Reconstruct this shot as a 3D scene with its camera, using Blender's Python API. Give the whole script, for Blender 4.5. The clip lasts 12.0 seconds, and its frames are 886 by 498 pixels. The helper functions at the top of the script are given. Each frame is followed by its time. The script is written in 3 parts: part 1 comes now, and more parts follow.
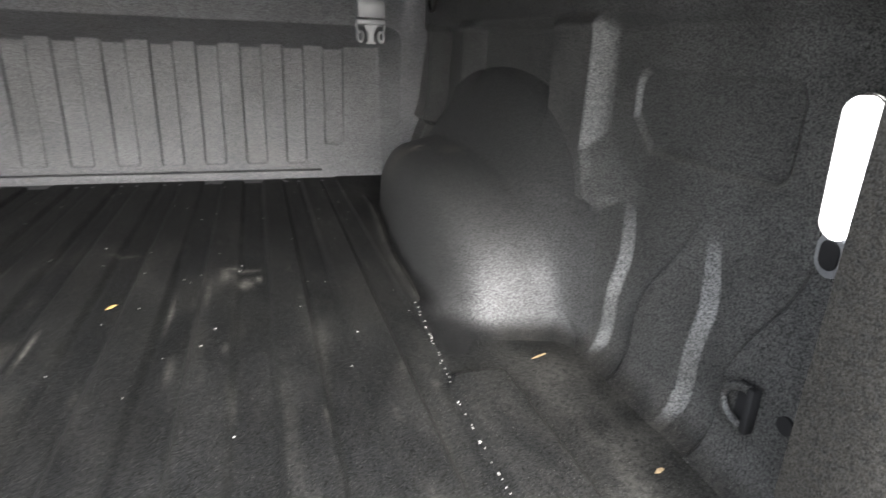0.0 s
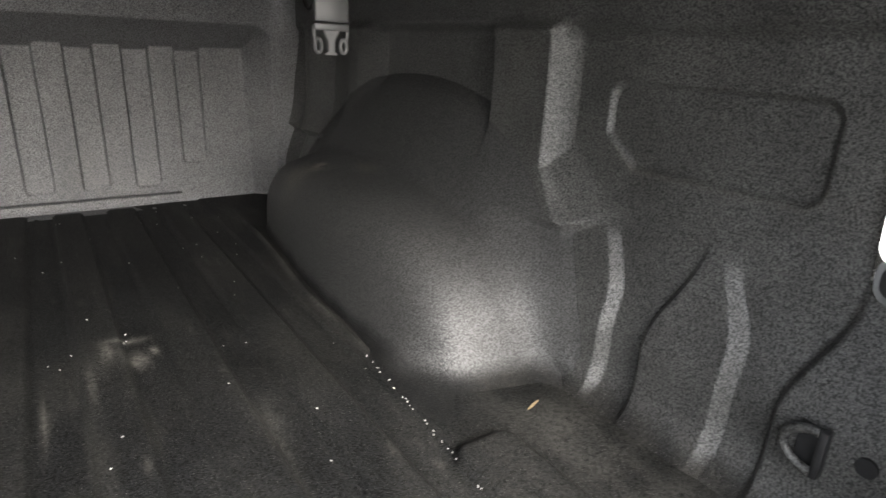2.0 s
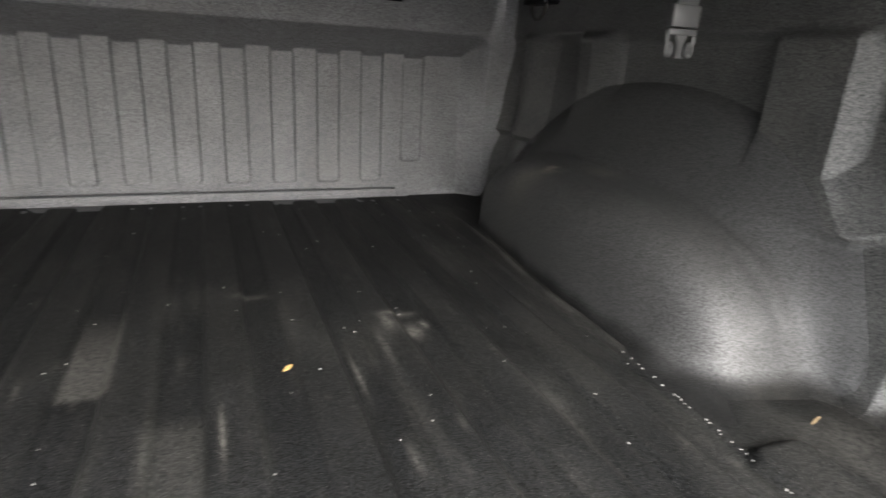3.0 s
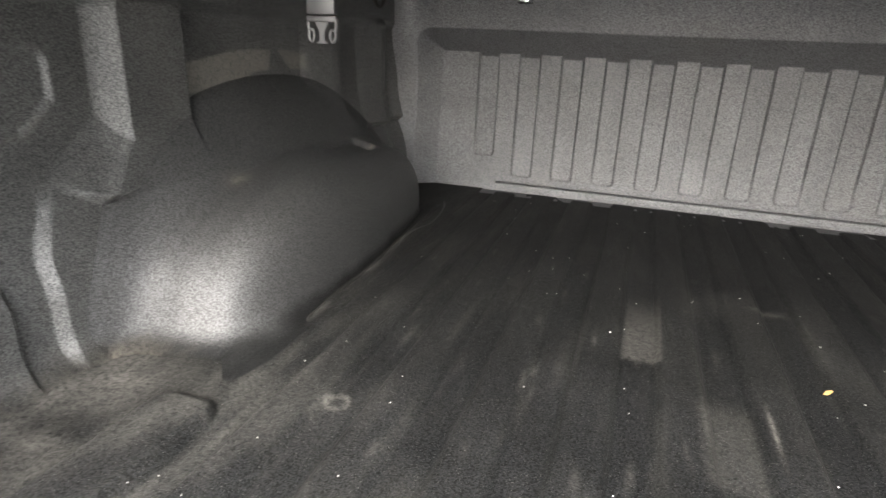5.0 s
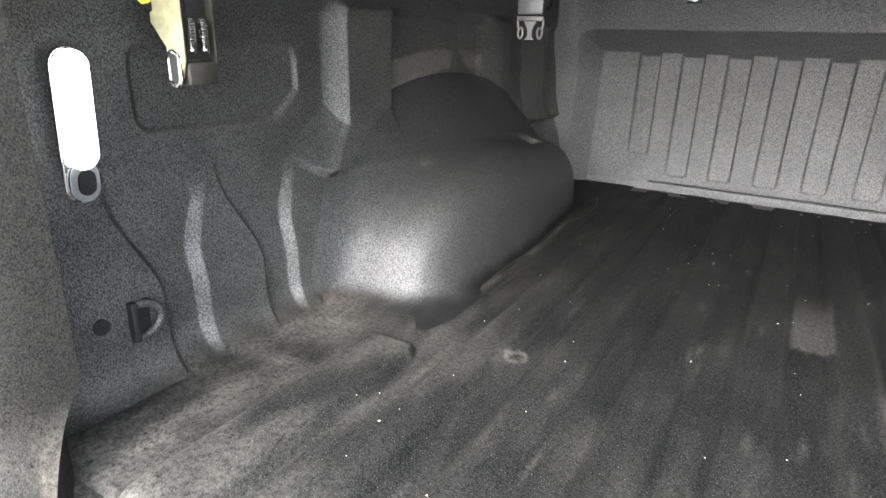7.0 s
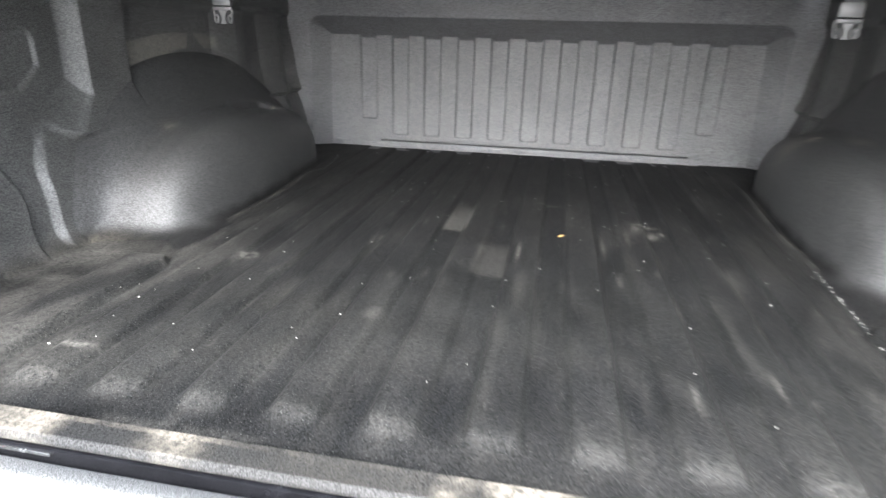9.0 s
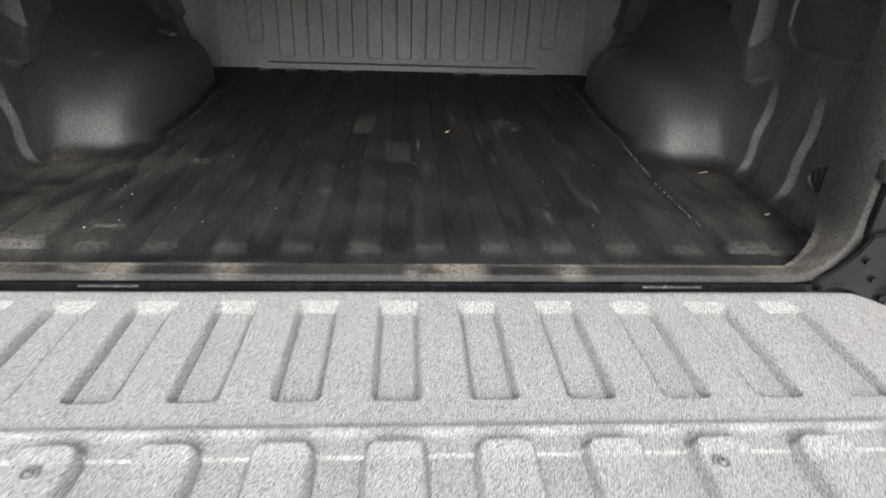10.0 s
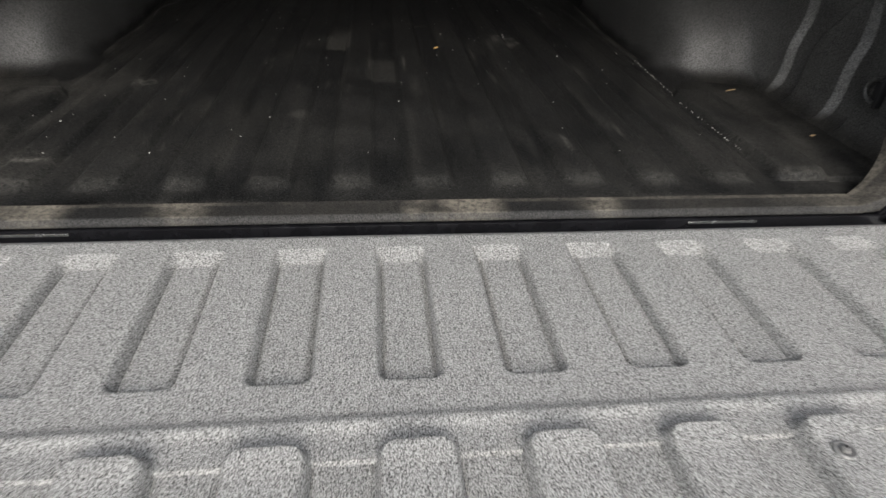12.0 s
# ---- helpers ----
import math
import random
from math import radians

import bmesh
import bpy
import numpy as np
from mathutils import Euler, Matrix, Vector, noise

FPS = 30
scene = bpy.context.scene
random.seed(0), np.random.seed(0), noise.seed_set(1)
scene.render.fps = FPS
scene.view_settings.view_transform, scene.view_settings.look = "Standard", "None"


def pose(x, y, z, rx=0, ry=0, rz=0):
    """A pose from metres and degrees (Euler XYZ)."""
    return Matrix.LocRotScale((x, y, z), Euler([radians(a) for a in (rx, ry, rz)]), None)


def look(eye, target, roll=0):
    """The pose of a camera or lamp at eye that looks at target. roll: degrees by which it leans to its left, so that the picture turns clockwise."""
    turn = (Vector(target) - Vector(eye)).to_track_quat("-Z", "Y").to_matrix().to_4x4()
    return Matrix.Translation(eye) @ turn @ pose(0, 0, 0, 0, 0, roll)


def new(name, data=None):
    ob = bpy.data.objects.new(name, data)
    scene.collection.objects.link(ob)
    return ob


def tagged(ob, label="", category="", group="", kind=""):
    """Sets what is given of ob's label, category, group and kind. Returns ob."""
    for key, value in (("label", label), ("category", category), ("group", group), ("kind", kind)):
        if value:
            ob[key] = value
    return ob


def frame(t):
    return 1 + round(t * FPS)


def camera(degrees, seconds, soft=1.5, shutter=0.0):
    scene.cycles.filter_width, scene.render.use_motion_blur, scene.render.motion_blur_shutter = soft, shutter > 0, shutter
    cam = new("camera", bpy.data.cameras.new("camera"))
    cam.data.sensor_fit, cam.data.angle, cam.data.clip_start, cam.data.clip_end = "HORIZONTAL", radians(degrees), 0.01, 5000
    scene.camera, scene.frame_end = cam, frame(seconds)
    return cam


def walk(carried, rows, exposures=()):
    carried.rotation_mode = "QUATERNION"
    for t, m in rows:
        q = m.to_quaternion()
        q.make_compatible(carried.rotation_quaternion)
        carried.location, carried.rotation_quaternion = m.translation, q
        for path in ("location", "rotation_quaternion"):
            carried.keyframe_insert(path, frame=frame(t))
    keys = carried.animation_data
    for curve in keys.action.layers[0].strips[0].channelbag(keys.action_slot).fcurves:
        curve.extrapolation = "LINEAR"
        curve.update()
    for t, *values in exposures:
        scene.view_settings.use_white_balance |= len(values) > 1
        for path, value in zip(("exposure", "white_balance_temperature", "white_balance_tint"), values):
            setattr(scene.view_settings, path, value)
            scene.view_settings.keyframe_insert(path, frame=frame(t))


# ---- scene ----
cam = camera(74.5, 12.0, soft=1.5, shutter=0.3)
PATH = [
    (0, (0.378, -0.025, 0.437), (0.955, 1.769, -0.232), 2.3),
    (0.5, (0.411, 0.046, 0.437), (1.275, 1.725, -0.222), 2.7),
    (1, (0.412, 0.084, 0.449), (1.453, 1.659, -0.211), 2.7),
    (1.5, (0.368, 0.126, 0.449), (1.451, 1.673, -0.209), 2.8),
    (2, (0.27, 0.188, 0.445), (1.35, 1.737, -0.213), 2.8),
    (2.5, (0.168, 0.227, 0.429), (1.144, 1.85, -0.213), 3.1),
    (3, (0.051, 0.245, 0.422), (0.777, 1.996, -0.216), 3.6),
    (3.5, (-0.041, 0.225, 0.413), (0.292, 2.087, -0.235), 3.0),
    (3.7, (-0.079, 0.226, 0.409), (0.106, 2.105, -0.252), 3.9),
    (5.3, (-0.172, 0.109, 0.446), (-0.863, 1.862, -0.223), 2.0),
    (5.5, (-0.178, 0.094, 0.447), (-0.934, 1.821, -0.22), 2.0),
    (6, (-0.185, 0.064, 0.438), (-1.058, 1.733, -0.236), 1.9),
    (6.5, (-0.193, 0.036, 0.428), (-1.122, 1.674, -0.246), 1.8),
    (6.7, (-0.203, 0.02, 0.432), (-1.159, 1.643, -0.241), 1.7),
    (8.4, (-0.005, -0.053, 0.367), (-0.892, 1.612, -0.297), 1.4),
    (8.5, (0.022, -0.087, 0.368), (-0.796, 1.618, -0.282), 1.4),
    (9, (0.098, -0.295, 0.426), (-0.245, 1.548, -0.271), 1.5),
    (9.5, (0.107, -0.525, 0.471), (0.082, 1.291, -0.368), 1.9),
    (10, (0.017, -0.685, 0.479), (0.141, 1.088, -0.439), 2.2),
    (10.5, (-0.022, -0.798, 0.465), (0.15, 0.927, -0.532), 2.3),
    (11, (-0.036, -0.78, 0.458), (0.161, 0.9, -0.609), 2.5),
    (11.5, (-0.025, -0.68, 0.458), (0.187, 0.981, -0.635), 2.6),
    (12, (-0.019, -0.531, 0.392), (0.195, 1.125, -0.708), 2.7),
]
BASE = 3.05
EXPOSURES = [(t, BASE + e, k, 10) for t, e, k in ((0.0, 0.2, 6300), (1.0, 0.12, 6700), (2.5, -0.1, 6500), (3.5, 0.35, 6400), (5.5, 0.55, 6600), (6.5, 0.6, 6300), (8.5, 0.85, 6200), (9.0, 0.7, 6100), (9.5, -0.5, 6300), (10.0, -1.15, 6500), (10.5, -1.75, 6600), (11.0, -1.85, 6600), (12.0, -1.88, 6600))]
walk(cam, [(t, look(eye, target, roll)) for t, eye, target, roll in PATH], EXPOSURES)

# ---- world and light ----
world = bpy.data.worlds.new("world")
world.use_nodes = True
scene.world = world
wn, wl = world.node_tree.nodes, world.node_tree.links
sky = wn.new("ShaderNodeTexSky")
sky.sky_type, sky.sun_disc = "NISHITA", False
sky.sun_elevation, sky.sun_rotation = radians(33), radians(180)
sky.air_density, sky.dust_density = 1.0, 3.0
soft_sky = wn.new("ShaderNodeHueSaturation")
soft_sky.inputs["Saturation"].default_value = 0.3
wl.new(sky.outputs[0], soft_sky.inputs["Color"])
wl.new(soft_sky.outputs[0], wn["Background"].inputs[0])
wn["Background"].inputs[1].default_value = 0.15
sun = new("sun", bpy.data.lights.new("sun", "SUN"))
sun.data.energy, sun.data.angle, sun.data.color = 0.65, radians(36), (1.0, 0.97, 0.93)
sun.matrix_world = look((0, 0, 0), (0.03, 0.838, -0.545))
LAMP_GLOW = 0.4


# ---- materials ----
def nodes_of(name):
    m = bpy.data.materials.new(name)
    m.use_nodes = True
    n, l = m.node_tree.nodes, m.node_tree.links
    return m, n, l, n["Principled BSDF"]


def ramp(n, l, fac, lo, hi, a=(0, 0, 0, 1), b=(1, 1, 1, 1)):
    r = n.new("ShaderNodeValToRGB")
    r.color_ramp.elements[0].position, r.color_ramp.elements[1].position = lo, hi
    r.color_ramp.elements[0].color, r.color_ramp.elements[1].color = a, b
    l.new(fac, r.inputs[0])
    return r.outputs[0]


def tex_noise(n, l, scale, detail=3.0, rough=0.6, stretch=None):
    tc = n.new("ShaderNodeTexCoord")
    out = tc.outputs["Object"]
    mp = n.new("ShaderNodeMapping")
    if stretch:
        mp.inputs["Scale"].default_value = stretch
    else:
        mp.inputs["Rotation"].default_value = (0.55, 0.72, 0.31)
    l.new(out, mp.inputs[0])
    out = mp.outputs[0]
    t = n.new("ShaderNodeTexNoise")
    t.inputs["Scale"].default_value, t.inputs["Detail"].default_value, t.inputs["Roughness"].default_value = scale, detail, rough
    l.new(out, t.inputs["Vector"])
    return t.outputs["Fac"]


def mix(n, l, fac, a, b, kind="MIX"):
    m = n.new("ShaderNodeMixRGB")
    m.blend_type = kind
    for sock, v in zip(m.inputs, (fac, a, b)):
        if hasattr(v, "is_linked"):
            l.new(v, sock)
        else:
            sock.default_value = v
    return m.outputs[0]


def liner(name, base, rough=0.5, grain=390.0, bump=0.3, dust_and_light=(0.30, 0.27, 0.22), specks=0.5, spec=0.6, stain=0.3, pepper=3.2, scuff=0.0, pit=0.4, foot=None, crisp=0.11):
    """Sprayed textured bed coating: charcoal, pebbled, with pale dust and painted light where the mesh carries them."""
    m, n, l, p = nodes_of(name)
    g1 = tex_noise(n, l, grain, 2.5, 0.7)
    g2 = tex_noise(n, l, 9.0, 4.0, 0.6)
    g3 = tex_noise(n, l, grain * 2.0, 1.0, 0.5)
    dark = [c * (1 - stain) for c in base] + [1]
    lite = [c * (1 + stain) for c in base] + [1]
    grains = ramp(n, l, g1, 0.5 - crisp, 0.5 + crisp)
    wide = mix(n, l, ramp(n, l, g2, 0.3, 0.7), dark, lite)
    # foot mask darkens and dulls the coating: shade painted into its colour
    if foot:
        foot_shade = n.new("ShaderNodeAttribute")
        foot_shade.attribute_name = "foot"
        wide = mix(n, l, foot_shade.outputs["Fac"], wide, (*foot, 1))
    col = mix(n, l, 1.0, wide, mix(n, l, grains, (pit, pit, pit, 1), (pepper, pepper, pepper, 1)), "MULTIPLY")
    col = mix(n, l, mix(n, l, specks, (0, 0, 0, 1), ramp(n, l, g3, 0.70, 0.76)), col, (0.32, 0.31, 0.29, 1))
    if scuff:
        rub = ramp(n, l, tex_noise(n, l, 7.0, 6.0, 0.72, (2.6, 0.55, 1.0)), 0.47, 0.72)
        wear = mix(n, l, 1.0, rub, ramp(n, l, tex_noise(n, l, 70.0, 4.0, 0.7, (1.0, 0.6, 1.0)), 0.35, 0.62), "MULTIPLY")
        col = mix(n, l, mix(n, l, scuff, (0, 0, 0, 1), wear), col, (*dust_and_light, 1))
    at = n.new("ShaderNodeAttribute")
    at.attribute_name = "dust_and_light"
    brk = mix(n, l, 1.0, at.outputs["Fac"], ramp(n, l, tex_noise(n, l, 150.0, 4.0, 0.75), 0.30, 0.60), "MULTIPLY")
    col = mix(n, l, brk, col, (*dust_and_light, 1))
    l.new(col, p.inputs["Base Color"])
    p.inputs["Roughness"].default_value = rough
    sp = n.new("ShaderNodeMapRange")
    sp.inputs["To Min"].default_value, sp.inputs["To Max"].default_value = spec * 0.6, min(1.0, spec * 1.4)
    l.new(grains, sp.inputs[0])
    gloss = sp.outputs[0]
    if foot:
        gloss = mix(n, l, foot_shade.outputs["Fac"], gloss, (0.22, 0.22, 0.22, 1))
    l.new(gloss, p.inputs["Specular IOR Level"])
    b = n.new("ShaderNodeBump")
    b.inputs["Strength"].default_value, b.inputs["Distance"].default_value = bump, 0.0025
    l.new(g1, b.inputs["Height"])
    l.new(b.outputs[0], p.inputs["Normal"])
    return m


def plain(name, base, rough=0.5, metal=0.0, scale=60.0, var=0.25, bump=0.1, emit=0.0):
    m, n, l, p = nodes_of(name)
    f = tex_noise(n, l, scale, 4.0, 0.65)
    col = mix(n, l, ramp(n, l, f, 0.3, 0.7), [c * (1 - var) for c in base] + [1], [min(1, c * (1 + var)) for c in base] + [1])
    l.new(col, p.inputs["Base Color"])
    p.inputs["Metallic"].default_value = metal
    rg = n.new("ShaderNodeMapRange")
    rg.inputs["To Min"].default_value, rg.inputs["To Max"].default_value = max(0.03, rough - 0.12), min(1, rough + 0.12)
    l.new(f, rg.inputs[0])
    l.new(rg.outputs[0], p.inputs["Roughness"])
    b = n.new("ShaderNodeBump")
    b.inputs["Strength"].default_value, b.inputs["Distance"].default_value = bump, 0.001
    l.new(f, b.inputs["Height"])
    l.new(b.outputs[0], p.inputs["Normal"])
    if emit:
        p.inputs["Emission Color"].default_value = (1.0, 0.98, 0.95, 1)
        p.inputs["Emission Strength"].default_value = emit
    return m


M_WALL = liner("bed_liner_wall", (0.035, 0.035, 0.034), rough=0.42, spec=0.9, grain=430.0, pit=0.36, dust_and_light=(0.155, 0.145, 0.125), pepper=2.8, specks=0.8, bump=0.5, foot=(0.0075, 0.0075, 0.0075))
# front copy of the coating, lightened for the daylight it faces
M_FRONT_LIT = liner("bed_liner_front_lit", (0.074, 0.074, 0.0765), rough=0.5, spec=0.5, grain=430.0, specks=0.05, pepper=2.0, stain=0.15, bump=0.45)
# floor copy of the coating, darkened to stand in for weak light there
M_FLOOR_SHADED = liner("bed_liner_floor_shaded", (0.0040, 0.0041, 0.0042), rough=0.62, spec=0.13, grain=430.0, dust_and_light=(0.145, 0.139, 0.124), pepper=3.4, pit=0.25, scuff=0.075)
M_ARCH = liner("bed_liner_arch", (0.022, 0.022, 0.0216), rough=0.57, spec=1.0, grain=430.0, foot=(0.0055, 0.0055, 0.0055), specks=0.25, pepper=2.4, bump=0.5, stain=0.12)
# same coating as the bed, paled to carry the open daylight
M_GATE_LIT = liner("tailgate_liner_lit", (0.255, 0.255, 0.2475), rough=0.75, spec=0.25, grain=740.0, crisp=0.11, bump=1.0, specks=0.12, dust_and_light=(0.42, 0.41, 0.39), pepper=2.1, pit=0.14, stain=0.04)
M_SILL = liner("sill_liner", (0.010, 0.010, 0.0098), rough=0.6, spec=0.3, grain=520.0, specks=0.2, dust_and_light=(0.19, 0.172, 0.14), stain=0.15, pepper=1.9)
M_SCREW = plain("grey_screw_paint", (0.17, 0.17, 0.165), 0.4, 0.2, 300.0, 0.35, 0.3)
M_COVER = plain("cover_fabric", (0.012, 0.012, 0.013), 0.85, 0, 900.0, 0.4, 0.3)
M_BLACK = plain("black_paint", (0.006, 0.006, 0.007), 0.22, 0, 40.0, 0.4, 0.05)
M_BLACK.node_tree.nodes["Principled BSDF"].inputs["Specular IOR Level"].default_value = 0.22
M_RUBBER = plain("black_rubber", (0.014, 0.014, 0.015), 0.6, 0, 80.0, 0.3, 0.1)
M_LAMP = plain("lamp_lens_lit", (0.9, 0.9, 0.9), 0.2, 0, 20.0, 0.02, 0.0, emit=LAMP_GLOW)
M_CLEAR = plain("lamp_lens_end", (0.35, 0.36, 0.37), 0.15, 0.3, 30.0, 0.3, 0.0)
M_CHROME = plain("bright_metal", (0.62, 0.62, 0.60), 0.25, 1.0, 60.0, 0.15, 0.05)
M_STEEL = plain("dull_steel", (0.030, 0.028, 0.024), 0.55, 0.2, 90.0, 0.3, 0.2)
M_GREYPLASTIC = plain("grey_buckle_plastic", (0.032, 0.032, 0.032), 0.45, 0, 50.0, 0.1, 0.05)
M_WEB = plain("grey_webbing", (0.025, 0.025, 0.025), 0.9, 0, 900.0, 0.6, 0.6)
M_YELLOW = plain("yellow_plastic", (0.75, 0.62, 0.05), 0.35, 0, 40.0, 0.1, 0.05)
M_ZINC = plain("zinc_plated_steel", (0.55, 0.52, 0.32), 0.35, 0.6, 70.0, 0.25, 0.1)
M_PAINT = plain("silver_body_paint", (0.25, 0.25, 0.24), 0.45, 0.2, 3.0, 0.04, 0.0)
M_RED = plain("red_tail_lens", (0.6, 0.02, 0.03), 0.12, 0, 30.0, 0.1, 0.0)
M_CONCRETE = plain("concrete", (0.55, 0.54, 0.52), 0.85, 0, 6.0, 0.2, 0.3)
M_LEAF = plain("dry_leaf", (0.42, 0.27, 0.10), 0.7, 0, 200.0, 0.3, 0.3)
M_CHIP = plain("wood_chip", (0.34, 0.25, 0.14), 0.8, 0, 200.0, 0.3, 0.3)
M_FLECK = plain("pale_flecks", (0.5, 0.49, 0.46), 0.6, 0, 100.0, 0.1, 0.1)


# ---- mesh helpers ----
def S(v, a, b):
    t = np.clip((v - a) / (b - a), 0, 1)
    return t * t * (3 - 2 * t)


def lin(v, a, b):
    return np.clip((v - a) / (b - a), 0, 1)


def bell(v, c, w):
    return np.exp(-((v - c) / w) ** 2)


def link(name, me, material, parent=None, label=""):
    ob = new(name, me)
    if material:
        me.materials.append(material)
    if parent:
        ob.parent = parent
    return tagged(ob, label)


def part(name, bm, material, parent=None, label="", smooth=True):
    me = bpy.data.meshes.new(name)
    bm.normal_update()
    bm.to_mesh(me)
    bm.free()
    for f in me.polygons:
        f.use_smooth = smooth
    if smooth:
        me.set_sharp_from_angle(angle=radians(40))
    return link(name, me, material, parent, label)


def sheet(name, P, material, parent=None, back=None, dust_and_light=None, label="", flip=False):
    """A pressed panel: grid of points P (rows, columns, 3); back: offset vector that gives it its thickness."""
    r, c = P.shape[:2]
    v = P.reshape(-1, 3)
    i = np.arange(r * c).reshape(r, c)
    q = np.stack([i[:-1, :-1], i[:-1, 1:], i[1:, 1:], i[1:, :-1]], -1).reshape(-1, 4)
    faces = [tuple(int(k) for k in f) for f in (q[:, ::-1] if flip else q)]
    verts = [tuple(p) for p in v]
    if back is not None:
        ring = list(i[0, :]) + list(i[1:, -1]) + list(i[-1, -2::-1]) + list(i[-2:0, 0])
        ring = [int(k) for k in ring]
        base = len(verts)
        for k in ring:
            p = v[k].copy()
            for ax in range(3):
                if back[ax] is not None:
                    p[ax] = back[ax]
            verts.append(tuple(p))
        m = len(ring)
        for k in range(m):
            f = (ring[k], base + k, base + (k + 1) % m, ring[(k + 1) % m])
            faces.append(f if not flip else f[::-1])
        f = tuple(base + k for k in range(m))
        faces.append(f[::-1] if not flip else f)
    me = bpy.data.meshes.new(name)
    me.from_pydata(verts, [], faces)
    for f in me.polygons:
        f.use_smooth = True
    me.set_sharp_from_angle(angle=radians(60))
    if dust_and_light is not None:
        a = me.attributes.new("dust_and_light", "FLOAT", "POINT")
        vals = np.zeros(len(verts), dtype=np.float32)
        vals[: r * c] = np.clip(dust_and_light, 0, 1).reshape(-1)
        a.data.foreach_set("value", vals)
    me.update()
    return link(name, me, material, parent, label)


def box_bm(x0, x1, y0, y1, z0, z1, bevel=0.0, seg=2, bm=None):
    b = bmesh.new()
    bmesh.ops.create_cube(b, size=1.0, matrix=Matrix.Translation(((x0 + x1) / 2, (y0 + y1) / 2, (z0 + z1) / 2)) @ Matrix.Diagonal((abs(x1 - x0), abs(y1 - y0), abs(z1 - z0), 1)))
    if bevel:
        bmesh.ops.bevel(b, geom=b.edges[:], offset=bevel, segments=seg, affect="EDGES", profile=0.5)
    return b


def join_bm(a, b):
    me = bpy.data.meshes.new("tmp")
    b.to_mesh(me)
    a.from_mesh(me)
    b.free()
    bpy.data.meshes.remove(me)
    return a


def cyl_bm(r, h, seg=20, r2=None, m=None, bevel=0.0):
    b = bmesh.new()
    bmesh.ops.create_cone(b, cap_ends=True, segments=seg, radius1=r, radius2=r if r2 is None else r2, depth=h)
    if bevel:
        bmesh.ops.bevel(b, geom=[e for e in b.edges if e.calc_face_angle(0) > 0.8], offset=bevel, segments=2, affect="EDGES")
    if m is not None:
        bmesh.ops.transform(b, matrix=m, verts=b.verts)
    return b


def tube_bm(points, r, seg=8, closed=False):
    """A round bar along points."""
    b = bmesh.new()
    pts = [Vector(p) for p in points]
    n = len(pts)
    rings = []
    for k, p in enumerate(pts):
        a = pts[(k - 1) % n] if (closed or k > 0) else p
        c = pts[(k + 1) % n] if (closed or k < n - 1) else p
        d = (c - a).normalized()
        u = d.orthogonal().normalized() if not rings else (last - d * last.dot(d)).normalized()
        last = u
        w = d.cross(u)
        rings.append([b.verts.new(p + r * (math.cos(t) * u + math.sin(t) * w)) for t in [2 * math.pi * j / seg for j in range(seg)]])
    for k in range(n if closed else n - 1):
        A, B = rings[k], rings[(k + 1) % n]
        for j in range(seg):
            b.faces.new((A[j], A[(j + 1) % seg], B[(j + 1) % seg], B[j]))
    if not closed:
        b.faces.new(rings[0][::-1])
        b.faces.new(rings[-1])
    bmesh.ops.recalc_face_normals(b, faces=b.faces)
    return b


def plate_bm(outline, d, thick, bevel=0.0):
    """A plate cut to an outline of Vectors, thickened along d."""
    b = bmesh.new()
    f = b.faces.new([b.verts.new(p) for p in outline])
    e = bmesh.ops.extrude_face_region(b, geom=[f])
    bmesh.ops.translate(b, verts=[g for g in e["geom"] if isinstance(g, bmesh.types.BMVert)], vec=Vector(d) * thick)
    bmesh.ops.recalc_face_normals(b, faces=b.faces)
    if bevel:
        bmesh.ops.bevel(b, geom=b.edges[:], offset=bevel, segments=2, affect="EDGES")
    return b


def capsule(w, h, n=14):
    """Outline of an upright rounded slot, as (across, up) pairs."""
    r = w / 2
    top = [(r * math.cos(t), h / 2 - r + r * math.sin(t)) for t in np.linspace(0, math.pi, n)]
    low = [(-r * math.cos(t), -h / 2 + r - r * math.sin(t)) for t in np.linspace(0, math.pi, n)]
    return top + low


def grid(a, b):
    return np.meshgrid(a, b, indexing="ij")


def wob(X, Y, k, seed=0):
    """Cheap smooth random field."""
    g = np.random.RandomState(seed)
    out = 0
    for j in range(7):
        f = k * (1 + 0.7 * j)
        ang, ph = g.uniform(0, 6.28, 2)
        out = out + np.sin(f * (np.cos(ang) * X + np.sin(ang) * Y) + ph) / (1 + 0.5 * j)
    return out / 3


FRONT, SILL, TOP = 1.90, 0.1700, 0.575
PITCH = 0.117


# ---- floor ----
def foot_grime(X, Y):
    """Blotchy dust that gathers along the foot of the bed sides."""
    A = np.abs(X)
    g = np.where(X < 0, 0.52, 0.26) * bell(A, 0.775, 0.06) * (1 - S(Y, 0.66, 0.76)) * S(wob(X, Y, 22, 4), -0.5, 0.6)
    return g + np.where(X < 0, 0.26, 0.17) * S(A, 0.69, 0.74) * (1 - S(Y, 0.62, 0.80)) * S(wob(X, Y, 40, 44), -0.7, 0.4)


